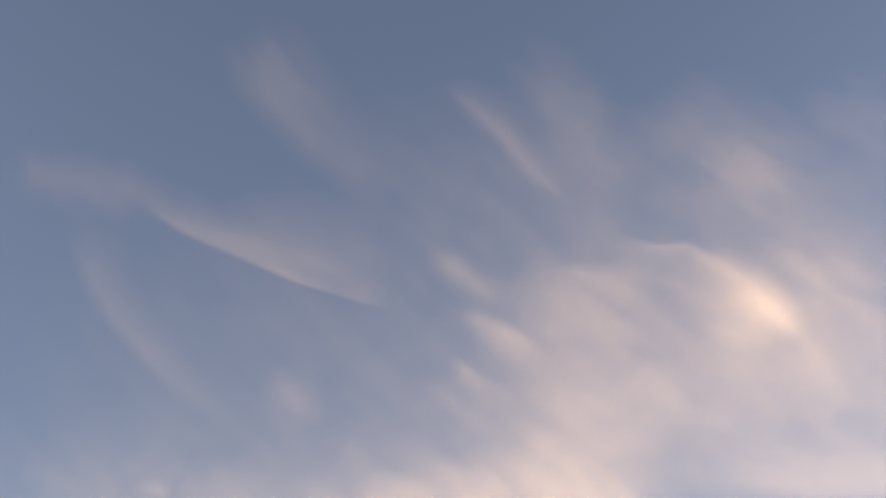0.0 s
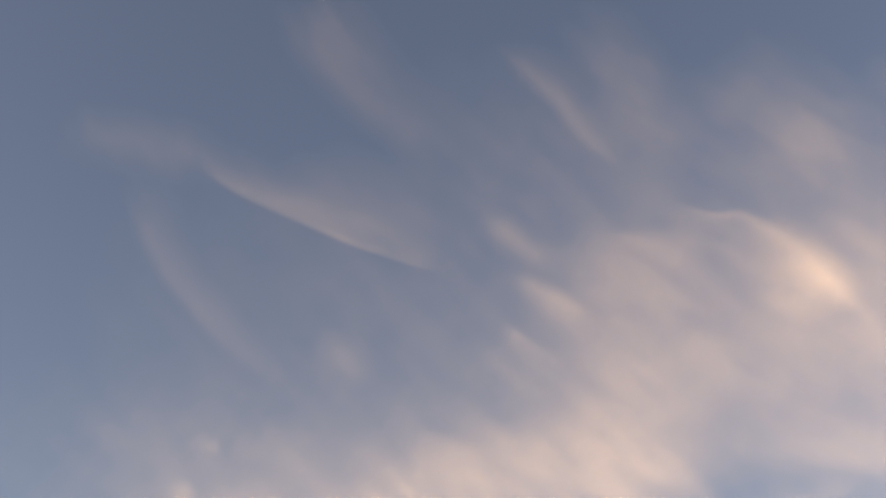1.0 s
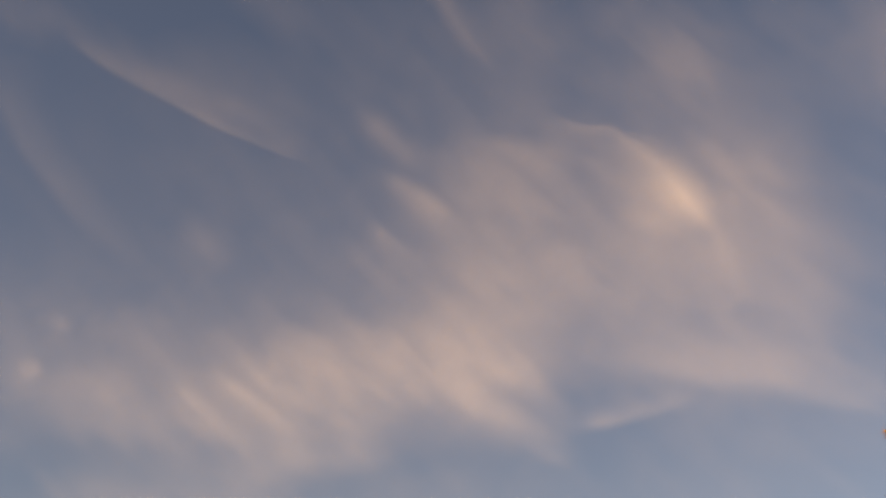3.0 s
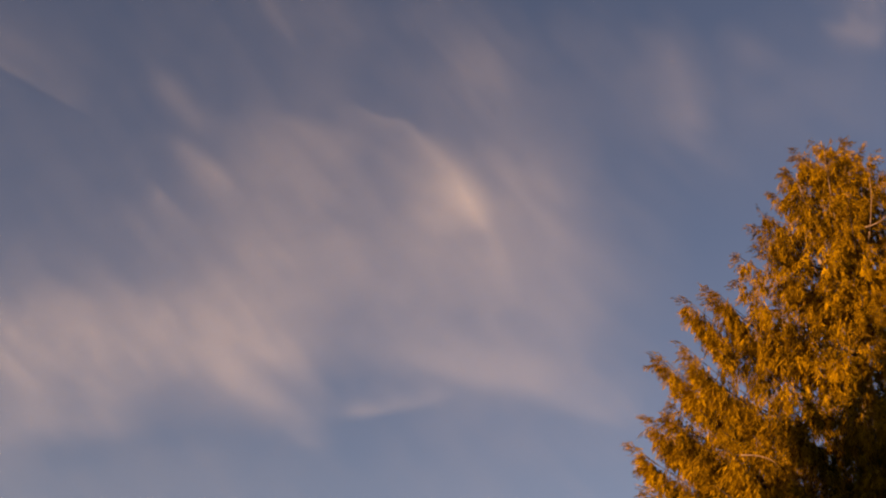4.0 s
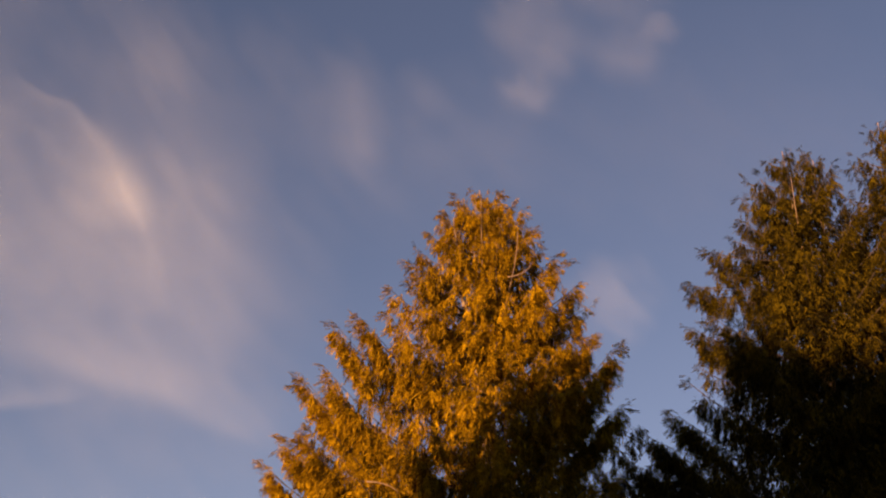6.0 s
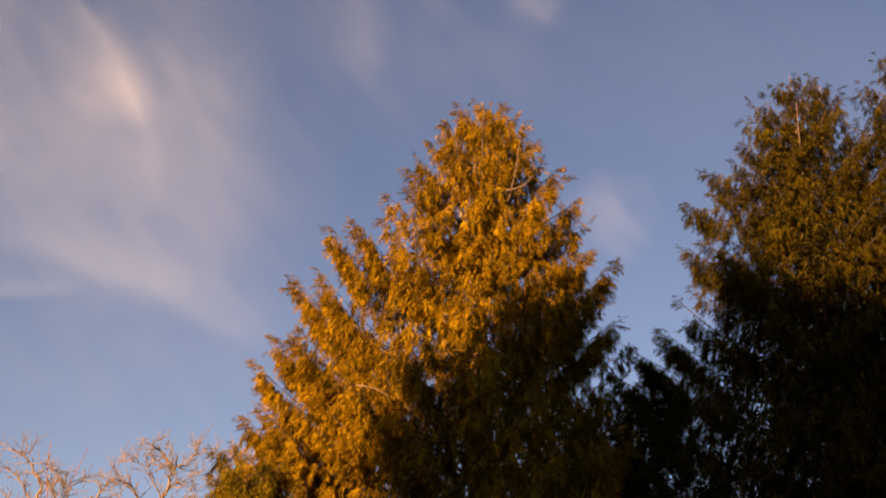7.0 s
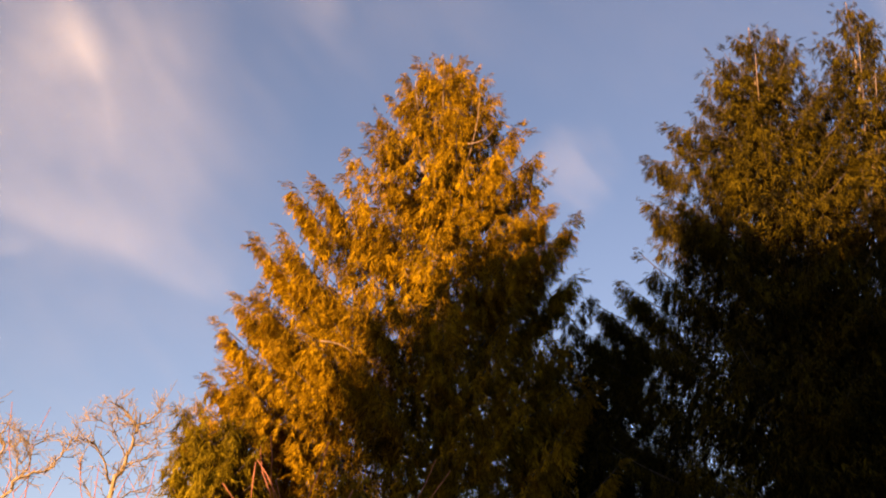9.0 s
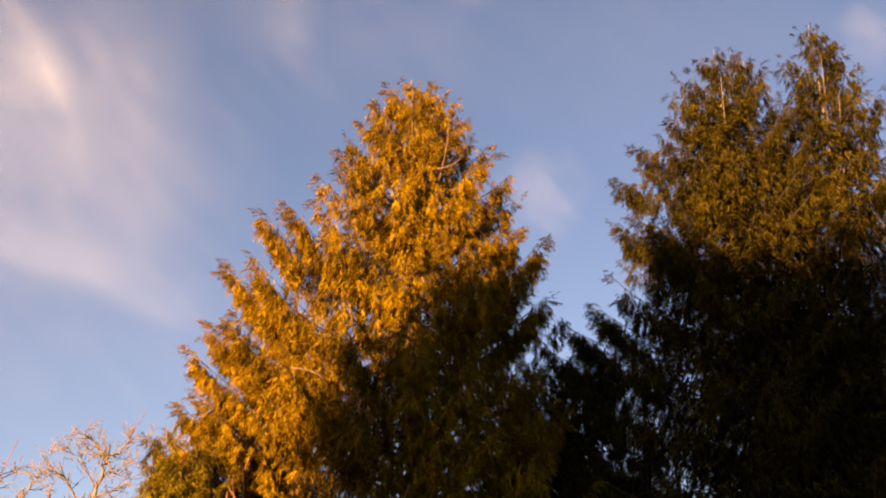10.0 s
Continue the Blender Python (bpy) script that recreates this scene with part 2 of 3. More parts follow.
def cedar(label, az, dist, left, right, leaders, mat, sprays, limbs, low, extra=(), depth=0.72, size=0.38, stems=(), snags=(), core=5000):
    """A conifer at a bearing and distance from the eye. left, right: (height, reach) of the crown's sides, top first.
    leaders: (offset to the right, offset behind, top height) of its upright stems. extra: (lateral, behind, tip height, steepness) of long limbs."""
    ahead = Vector((-math.sin(radians(az)), math.cos(radians(az)), 0))
    across = Vector((ahead.y, -ahead.x, 0))
    tree = new("cedar_tree")
    tree.location = ahead * dist
    tagged(tree, label, "tree", "tall cedars")
    top = left[0][0]
    v, f = tube([Vector((0, 0, -0.3))] + [Vector((0.05 * math.sin(h), 0.05 * math.cos(1.7 * h), h)) for h in np.linspace(0.4, top * 0.8, 9)],
                [r * min(1.0, top / 20) for r in [0.62, 0.5] + [0.48 - 0.36 * k / 8 for k in range(1, 9)]], 10)
    mesh_part("trunk", v, f, BARK, tree, "reddish fibrous cedar trunk")
    for dx, dy, height in leaders:
        start = Vector((0, 0, top * 0.68))
        end = across * dx + ahead * dy + Vector((0, 0, height))
        knee = across * dx * 0.92 + ahead * dy * 0.9 + Vector((0, 0, top * 0.68 + 0.45 * (height - top * 0.68)))
        pts = [start * (1 - u) ** 2 + knee * 2 * u * (1 - u) + end * u * u for u in np.linspace(0, 1, 9)]
        v, f = tube(pts, [(0.10 - 0.085 * k / 8) * min(1.0, top / 20) for k in range(9)], 7)
        mesh_part("leader", v, f, BARK, tree, "pale bare upright stem")
        for k in range(4):
            th = k * 1.57 + dx
            limb(tree, end - Vector((0, 0, 0.5)), end + (across * math.cos(th) + ahead * math.sin(th)) * 0.3 + Vector((0, 0, 0.05 - 0.12 * k)), mat, sprays * 0.5,
                 size * 0.45, thick=0.012, hang=0.5)
    for dx, dy, low_z, high_z in stems:
        low_z, high_z = (1.6 + (h - 1.6) * (1 + dy / dist) for h in (low_z, high_z))
        foot = Vector((0, 0, low_z - 2.2))
        bend = across * dx + ahead * dy + Vector((0, 0, low_z - 0.6))
        end = across * (dx + 0.06) + ahead * (dy + 0.1) + Vector((0, 0, high_z))
        pts = [foot * (1 - u) ** 2 + bend * 2 * u * (1 - u) + end * u * u for u in np.linspace(0, 1, 10)]
        v, f = tube(pts, [0.019 - 0.010 * k / 9 for k in range(10)], 7)
        mesh_part("leader", v, f, BARK, tree, "pale bare upright stem")
    for start_x, start_z, end_x, end_z, dy in snags:  # short leafless limbs that curve up to their tips
        start_z, end_z = (1.6 + (h - 1.6) * (1 + dy / dist) for h in (start_z, end_z))
        a, c_ = across * start_x + ahead * dy + Vector((0, 0, start_z)), across * end_x + ahead * (dy - 0.1) + Vector((0, 0, end_z))
        m = across * (0.25 * start_x + 0.75 * end_x) + ahead * dy + Vector((0, 0, start_z + 0.1 * (end_z - start_z)))
        pts = [a * (1 - u) ** 2 + m * 2 * u * (1 - u) + c_ * u * u for u in np.linspace(0, 1, 8)]
        v, f = tube(pts, [0.020 - 0.012 * k / 7 for k in range(8)], 6)
        mesh_part("bare_limb", v, f, BARK, tree, "pale leafless curved limb")
    for k in range(limbs):
        u = (k + 0.5) / limbs
        h = low + (top - 0.35 - low) * (1 - (1 - u) ** 1.35) if u < 1 else top
        th = k * 2.39996 + rng.uniform(-0.3, 0.3)
        c, s = math.cos(th), math.sin(th)
        lat = lerp_profile(right if c > 0 else left, h)
        dep = depth * 0.5 * (lerp_profile(right, h) + lerp_profile(left, h))
        reach = math.hypot(lat * c, dep * s) * (rng.uniform(0.92, 1.07) if k % 5 < 3 or h > 0.8 * top else rng.uniform(0.5, 0.85))
        reach = max(0.15, reach + 0.06)
        out = across * c + ahead * s
        tip = out * reach + Vector((0, 0, h))
        dx, dy, _ = leaders[k % len(leaders)]
        near = (across * dx + ahead * dy) * max(0.0, (h - top * 0.7) / (top * 0.3))
        high = max(0.0, (h / top - 0.82) / 0.18)
        steep = rng.uniform(0.3, 0.62) + 0.6 * high
        base = near + Vector((0, 0, max(low - 1, h - steep * reach)))
        limb(tree, base, tip, mat, sprays * (0.62 if s > 0.35 else 1.0), size * (1 - 0.25 * high), thick=0.015 + 0.012 * reach)
    # filler foliage round the trunk, added to close the crown and darken its inside
    hs = low + (top * 0.96 - low) * (1 - np.sqrt(rng.random(core)))
    th = rng.uniform(0, 2 * math.pi, core)
    c, s = np.cos(th), np.sin(th)
    wide = np.where(c > 0, [lerp_profile(right, h) for h in hs], [lerp_profile(left, h) for h in hs])
    deep = depth * 0.5 * np.array([lerp_profile(right, h) + lerp_profile(left, h) for h in hs])
    r = np.hypot(wide * c, deep * s) * np.sqrt(rng.random(core)) * 0.72
    out = c[:, None] * np.array(across) + s[:, None] * np.array(ahead)
    ways = out * 0.5 + np.array([0, 0, -0.9]) + rng.normal(0, 0.35, (core, 3))
    foliage("inner_foliage", out * r[:, None] + np.array([0, 0, 1.0]) * hs[:, None], ways, size * (rng.uniform(1.0, 1.7, core) if size < 0.8 else rng.uniform(1.4, 2.6, core)), mat, tree, CORE_SPRAYS if size < 0.8 else SHADE_SPRAYS)
    for lateral, behind, h, slope in extra:  # long plumes, each of four limbs that rise together
        for k, (dl, db, dz) in enumerate(((0, 0, 0), (0.3, -0.45, -0.3), (0.12, 0.5, -0.2), (0.5, -0.15, -0.7), (0.9, -0.35, 0.05))):
            inward = -dl if lateral > 0 else dl
            tip = across * (lateral + inward) + ahead * (behind + db) + Vector((0, 0, h + dz))
            base = (across * (lateral + inward) + ahead * (behind + db)) * 0.35 + Vector((0, 0, h + dz - slope * abs(lateral)))
            limb(tree, base, tip, mat, sprays * 0.9, size * 0.95, 0.10, 0.03, 1.25)
    return tree


golden = cedar("tall golden-lit cedar with drooping sprays and three stems", -39.54, 30.0,
               [(21.0, 0.05), (20.6, 0.6), (20.25, 1.1), (19.7, 1.55), (19.0, 2.1), (18.2, 2.2), (17.4, 2.8), (16.8, 3.0), (16.3, 2.7), (15.4, 3.2), (14.2, 3.7), (13.1, 4.5), (12.0, 5.2), (10.5, 5.6), (9.0, 6.4), (7.4, 6.8)],
               [(21.0, 0.1), (20.6, 0.65), (20.1, 1.25), (19.4, 1.65), (18.3, 2.15), (17.7, 2.6), (16.9, 2.95), (15.8, 2.5), (15.2, 2.9), (14.5, 3.2), (13.6, 3.4), (12.7, 3.2), (12.1, 3.0), (11.0, 3.4), (9.1, 4.6), (7.4, 5.0)],
               [(0.0, 0.0, 21.0), (-0.85, 0.1, 20.1), (1.0, -0.15, 19.9)], GOLD, 95, 188, 5.0,
               [(-4.5, -0.6, 16.15, 0.55), (-3.6, -1.0, 16.0, 0.55), (-5.4, -0.4, 14.6, 0.5), (-4.4, -1.6, 13.9, 0.5), (-5.8, -0.6, 12.75, 0.45), (-6.1, -0.9, 11.8, 0.4), (-4.9, -2.2, 12.0, 0.45),
                (-6.7, 0.9, 10.9, 0.4), (-7.2, 1.2, 9.7, 0.35), (-7.1, 0.2, 8.9, 0.3), (-5.6, -2.0, 10.2, 0.4), (-6.5, -0.6, 9.6, 0.35), (-3.6, -3.0, 10.9, 0.5), (-2.2, -3.2, 11.6, 0.6), (3.85, -0.5, 15.2, 0.55), (3.1, -0.2, 15.7, 0.6), (3.9, 0.2, 13.7, 0.4), (2.6, -1.9, 13.8, 0.5), (3.5, 0.4, 11.6, 0.35), (4.2, 0.2, 10.3, 0.3)],
               stems=((-0.02, -1.5, 19.6, 20.8), (1.0, -1.85, 18.4, 19.5), (-0.85, -1.55, 19.6, 20.1)),
               snags=((0.7, 17.85, 1.42, 18.3, -2.2), (-3.0, 11.6, -2.2, 11.2, -3.6)))
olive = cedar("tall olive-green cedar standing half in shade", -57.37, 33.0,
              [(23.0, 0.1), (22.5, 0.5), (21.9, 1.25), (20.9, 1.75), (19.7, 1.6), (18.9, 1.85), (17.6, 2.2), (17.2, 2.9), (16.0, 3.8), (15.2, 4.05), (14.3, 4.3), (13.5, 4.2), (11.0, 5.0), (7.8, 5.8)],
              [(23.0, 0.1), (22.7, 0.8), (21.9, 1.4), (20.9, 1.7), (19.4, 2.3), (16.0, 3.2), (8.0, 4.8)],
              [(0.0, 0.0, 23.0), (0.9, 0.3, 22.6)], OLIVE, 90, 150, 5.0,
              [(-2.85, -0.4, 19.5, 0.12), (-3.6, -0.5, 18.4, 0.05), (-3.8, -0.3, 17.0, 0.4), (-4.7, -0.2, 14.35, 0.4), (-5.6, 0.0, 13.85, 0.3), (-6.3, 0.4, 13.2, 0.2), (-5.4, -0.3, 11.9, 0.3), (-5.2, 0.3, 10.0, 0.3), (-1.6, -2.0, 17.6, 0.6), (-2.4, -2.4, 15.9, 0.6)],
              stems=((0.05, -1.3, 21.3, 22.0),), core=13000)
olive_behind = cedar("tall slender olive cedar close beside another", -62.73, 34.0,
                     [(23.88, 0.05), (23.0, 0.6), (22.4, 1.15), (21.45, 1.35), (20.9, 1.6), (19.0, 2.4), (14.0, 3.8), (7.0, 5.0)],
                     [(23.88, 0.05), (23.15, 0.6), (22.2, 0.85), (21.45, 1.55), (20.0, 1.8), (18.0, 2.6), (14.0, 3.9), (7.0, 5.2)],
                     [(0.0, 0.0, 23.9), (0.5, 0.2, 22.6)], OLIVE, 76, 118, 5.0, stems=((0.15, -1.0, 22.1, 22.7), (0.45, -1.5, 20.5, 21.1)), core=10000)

# filler tree, added to stand in for dark drooping limb tips in the gap
young = cedar("smaller dark cedar added to fill the gap between taller ones", -47.1, 38.0,
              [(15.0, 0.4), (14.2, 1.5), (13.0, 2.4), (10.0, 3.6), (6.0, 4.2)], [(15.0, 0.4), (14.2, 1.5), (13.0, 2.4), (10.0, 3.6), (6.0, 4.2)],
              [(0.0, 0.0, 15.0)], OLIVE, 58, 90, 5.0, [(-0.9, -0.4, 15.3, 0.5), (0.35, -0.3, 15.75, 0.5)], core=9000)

bushy = cedar("low bushy yellow-green young cedar before bare twigs", -28.1, 28.0,
              [(9.18, 0.64), (8.95, 0.88), (8.13, 0.99), (7.32, 1.17), (5.57, 1.52), (2.07, 1.87)],
              [(9.18, 0.12), (8.78, 0.47), (8.25, 0.93), (7.32, 1.28), (5.57, 1.63), (2.07, 1.98)],
              [(-0.6, 0.0, 9.2), (0.35, 0.1, 8.7)], YELLOW_GREEN, 120, 60, 1.2, size=0.42, core=500)

# cedars added unseen behind the viewer to shade the lower crowns and cut skylight
shade_tree = cedar("unseen cedar added in a close row to block light", 88.0, 36.0,
                   [(25.2, 0.3), (23.5, 1.3), (19.0, 2.6), (14.0, 4.0), (7.0, 5.0)],
                   [(25.2, 0.3), (23.5, 1.3), (19.0, 2.6), (14.0, 4.0), (7.0, 5.0)],
                   [(0.0, 0.0, 25.2)], OLIVE, 6, 32, 4.0, size=1.2, core=1500)
tagged(shade_tree, group="row of cedars")
for k, (x, y, s) in enumerate(((-33.3, 4.3, 0.9), (-32.4, 2.4, 0.95), (-31.6, 0.2, 1.03), (-30.9, -2.2, 0.99), (-30.1, -4.6, 1.02), (-29.3, -7.0, 0.96), (-28.6, -9.4, 1.0),
                               (-34.2, -1.6, 1.0), (-33.2, -4.4, 1.0), (-32.2, -7.2, 1.02), (-26.5, -13.5, 1.0), (-23.0, -18.0, 0.95),
                               (-18.0, -22.0, 0.95), (-12.0, -25.0, 1.0), (-5.0, -27.0, 0.95), (2.0, -27.5, 0.95), (9.0, -26.0, 0.9), (16.0, -23.0, 0.95), (22.0, -18.0, 0.95))):
    copy_thing(shade_tree, pose(x, y, 0, 0, 0, 67 * k) @ Matrix.Scale(s, 4))


# ---- bare trees ----
def grow(path_list, start, way, length, radius, depth, g, spread=0.7, lift=0.1, least=0.014):
    """Branching twigs: each stretch bends a little and throws off thinner ones."""
    pts, p, w = [start], start.copy(), way.normalized()
    for i in range(5):
        w = (w + Vector((g.normal(0, 0.16), g.normal(0, 0.16), g.normal(0, 0.1) + lift * 0.3))).normalized()
        p = p + w * length / 5
        pts.append(p.copy())
    path_list.append((pts, [max(least, radius * (1 - 0.65 * i / 5)) for i in range(6)]))
    if depth == 0:
        return
    for k in range(int(g.integers(4, 7))):
        i = int(g.integers(1, 6))
        turn = Vector((g.normal(0, spread), g.normal(0, spread), g.normal(0.1, spread * 0.6)))
        d = (pts[i] - pts[i - 1]).normalized()
        grow(path_list, pts[i], (d + turn), length * g.uniform(0.45, 0.75), radius * 0.5, depth - 1, g, spread, lift, least)


def bare_tree(label, az, dist, height, stems, mat, seed, depth=4, name="bare_tree", lean=0.22, thick=0.07):
    """A leafless tree or shrub of several stems, brought to its height."""
    g = np.random.default_rng(seed)
    tree = new(name)
    tree.location = Vector((-math.sin(radians(az)), math.cos(radians(az)), 0)) * dist
    tagged(tree, label, "tree" if name == "bare_tree" else "shrub")
    grown = []
    for k in range(stems):
        paths = []
        way = Vector((g.normal(0, lean), g.normal(0, lean), 1))
        grow(paths, Vector((g.normal(0, 0.12), g.normal(0, 0.12), -0.1)), way, height * g.uniform(0.6, 0.72), thick, depth, g)
        grown.append(paths)
    ratio = height / max(p.z for paths in grown for pts, _ in paths for p in pts)
    for paths in grown:
        paths = [([p * ratio for p in pts], radii) for pts, radii in paths]
        stem = mesh_part("stem", *tube(*paths[0], 7), mat, tree)
        tv, tf = [], []
        for pts, radii in paths[1:]:
            v, f = tube(pts, radii, 4)
            tf += [tuple(i + len(tv) for i in q) for q in f]
            tv += v
        tagged(mesh_part("twig_tangle", tv, tf, mat, stem), kind="stuff")
    return tree


def forked_tree(label, az, dist, limbs, seed, suckers):
    """A leafless tree with a crooked trunk; limbs: points (sideways, height) from thick to thin with their first radius."""
    g = np.random.default_rng(seed)
    tree = new("bare_tree")
    tree.location = Vector((-math.sin(radians(az)), math.cos(radians(az)), 0)) * dist
    tree.rotation_euler = (0, 0, radians(az))
    tagged(tree, label, "tree")
    depth_at = {}
    for k, (radius, line) in enumerate(limbs):
        y = min(depth_at.items(), key=lambda it: math.dist(it[0], line[0]))[1] if depth_at else 0.0
        lean = g.uniform(-0.5, 0.5)
        pts = []
        for i in range((len(line) - 1) * 4 + 1):  # rounded, knotty bends between the forks
            a, f = min(i // 4, len(line) - 2), i / 4 - min(i // 4, len(line) - 2)
            p, q = line[a], line[a + 1]
            before, after = line[max(a - 1, 0)], line[min(a + 2, len(line) - 1)]
            x, z = (0.5 * (2 * p[c] + (q[c] - before[c]) * f + (2 * before[c] - 5 * p[c] + 4 * q[c] - after[c]) * f * f
                           + (3 * p[c] - before[c] - 3 * q[c] + after[c]) * f ** 3) for c in (0, 1))
            wob = 0.035 if 0 < i else 0.0
            at = Vector((x + g.normal(0, wob), y + lean * i / 8 * (0 if k == 0 else 1) + g.normal(0, wob), z + g.normal(0, wob * 0.5)))
            pts.append(at)
            depth_at[(x, z)] = at.y
        n = len(pts) - 1
        radii = [max(0.01, radius * 0.56 * (1 - 0.7 * i / n) * g.uniform(0.88, 1.14)) for i in range(n + 1)]
        limb = mesh_part("trunk" if k == 0 else "limb", *tube(pts, radii, 9), TWIG, tree)
        paths = []
        for i in range(1, n + 1):
            if pts[i].z < 6.0:
                continue
            way = (pts[i] - pts[i - 1]).normalized()
            for _ in range(int(g.integers(1, 4)) + (2 if i == n else 0)):
                turn = Vector((g.normal(0, 0.7), g.normal(0, 0.7), g.normal(0.15, 0.5)))
                grow(paths, pts[i], way * 0.6 + turn, g.uniform(0.25, 0.8), min(radii[i] * 0.6, 0.016), int(g.integers(0, 2)), g, 0.6, 0.15, 0.0085)
        tv, tf = [], []
        for p, r in paths:
            v, f = tube(p, r, 4)
            tf += [tuple(i + len(tv) for i in q) for q in f]
            tv += v
        tagged(mesh_part("twig_tangle", tv, tf, TWIG, limb), kind="stuff")
    for x, top in suckers:  # long straight shoots from low on the trunk
        foot = Vector((x * 0.4, g.uniform(-0.3, 0.3), 4.0))
        path = [foot.lerp(Vector((x, foot.y * 2, top)), i / 6) + Vector((g.normal(0, 0.03), g.normal(0, 0.03), 0)) * i for i in range(7)]
        mesh_part("shoot", *tube(path, [0.03 - 0.0032 * i for i in range(7)], 5), RED_TWIG, tree, "thin reddish upright shoot")
    return tree


forked_tree("leafless tree with a crooked pale yellow-barked trunk", -23.2, 36.0, [
    (0.2, [(-0.1, -0.2), (0.15, 3.0), (-0.1, 6.0), (0.0, 8.3), (0.26, 9.0), (0.51, 9.9), (0.58, 10.35)]),
    (0.07, [(0.58, 10.35), (0.4, 10.6), (0.02, 10.95), (-0.23, 11.0)]), (0.075, [(0.58, 10.35), (0.86, 10.5), (1.22, 10.9)]),
    (0.075, [(-0.03, 8.5), (-0.38, 9.3), (-0.73, 9.7), (-1.2, 9.45)]), (0.04, [(0.32, 9.4), (-0.26, 10.25), (-0.8, 10.35)]),
    (0.06, [(0.3, 9.1), (0.83, 9.3), (1.36, 9.65)]), (0.04, [(0.48, 9.75), (0.94, 9.8), (1.53, 10.35), (1.75, 10.75)]),
    (0.05, [(-0.05, 7.6), (-0.7, 8.3), (-1.0, 8.9)]), (0.05, [(0.0, 7.8), (0.6, 8.3), (1.3, 8.6)])], 3,
    [(-0.9, 9.1), (-0.45, 9.0), (0.35, 9.0), (0.75, 8.9), (1.1, 9.2)])
forked_tree("leafless tree forking low into pale wandering limbs", -17.95, 38.0, [
    (0.14, [(0.1, -0.2), (-0.05, 3.5), (-0.1, 6.0), (-0.13, 7.9), (-0.34, 8.7), (-0.11, 9.26), (0.02, 9.9), (-0.45, 10.6), (-0.65, 10.85)]),
    (0.11, [(-0.1, 6.8), (0.1, 7.9), (0.48, 8.55), (0.7, 8.8), (1.44, 9.05), (1.8, 9.55), (2.07, 9.95)]),
    (0.05, [(0.62, 8.7), (0.55, 9.4), (0.39, 9.7)]), (0.05, [(0.6, 9.2), (0.83, 9.63), (1.2, 10.1), (1.46, 10.35)]),
    (0.05, [(-0.11, 9.26), (-0.8, 10.2), (-1.36, 10.4)]), (0.05, [(0.02, 9.9), (0.05, 10.5), (0.3, 10.3)]),
    (0.06, [(-0.3, 8.5), (-0.9, 9.2), (-1.5, 9.5)]), (0.05, [(0.7, 8.8), (0.9, 9.3), (0.75, 9.8)])], 8,
    [(1.2, 11.35), (0.3, 11.3), (0.9, 9.2), (1.3, 8.9), (1.75, 9.1), (-0.5, 9.4)])
bare_tree("bare red-stemmed shrub with long thin shoots", -32.0, 26.2, 8.5, 9, RED_TWIG, 5, 1, "red_twig_shrub", 0.09, 0.026)


# ---- clouds ----
CLOUD_KINDS = {
    "streak": "thin pale streak of high cirrus cloud",
    "wisp": "bright peach-lit wisp of cirrus cloud",
    "veil": "broad faint veil of pinkish cirrus cloud",
    "bank": "soft peach bank of evening cirrus cloud",
    "puff": "small soft pink puff of cloud",
}
cloud_count = [0]
VEIL = 0.215
FLOW = (math.cos(radians(44)), math.sin(radians(44)))  # the way the fibres run


def bearing(az, el):
    a, e = radians(az), radians(el)
    return Vector((-math.sin(a) * math.cos(e), math.cos(a) * math.cos(e), math.sin(e)))


# the cirrus lies in one layer that slopes towards the low sun
CLOUD_FACE = bearing(-25, 28)


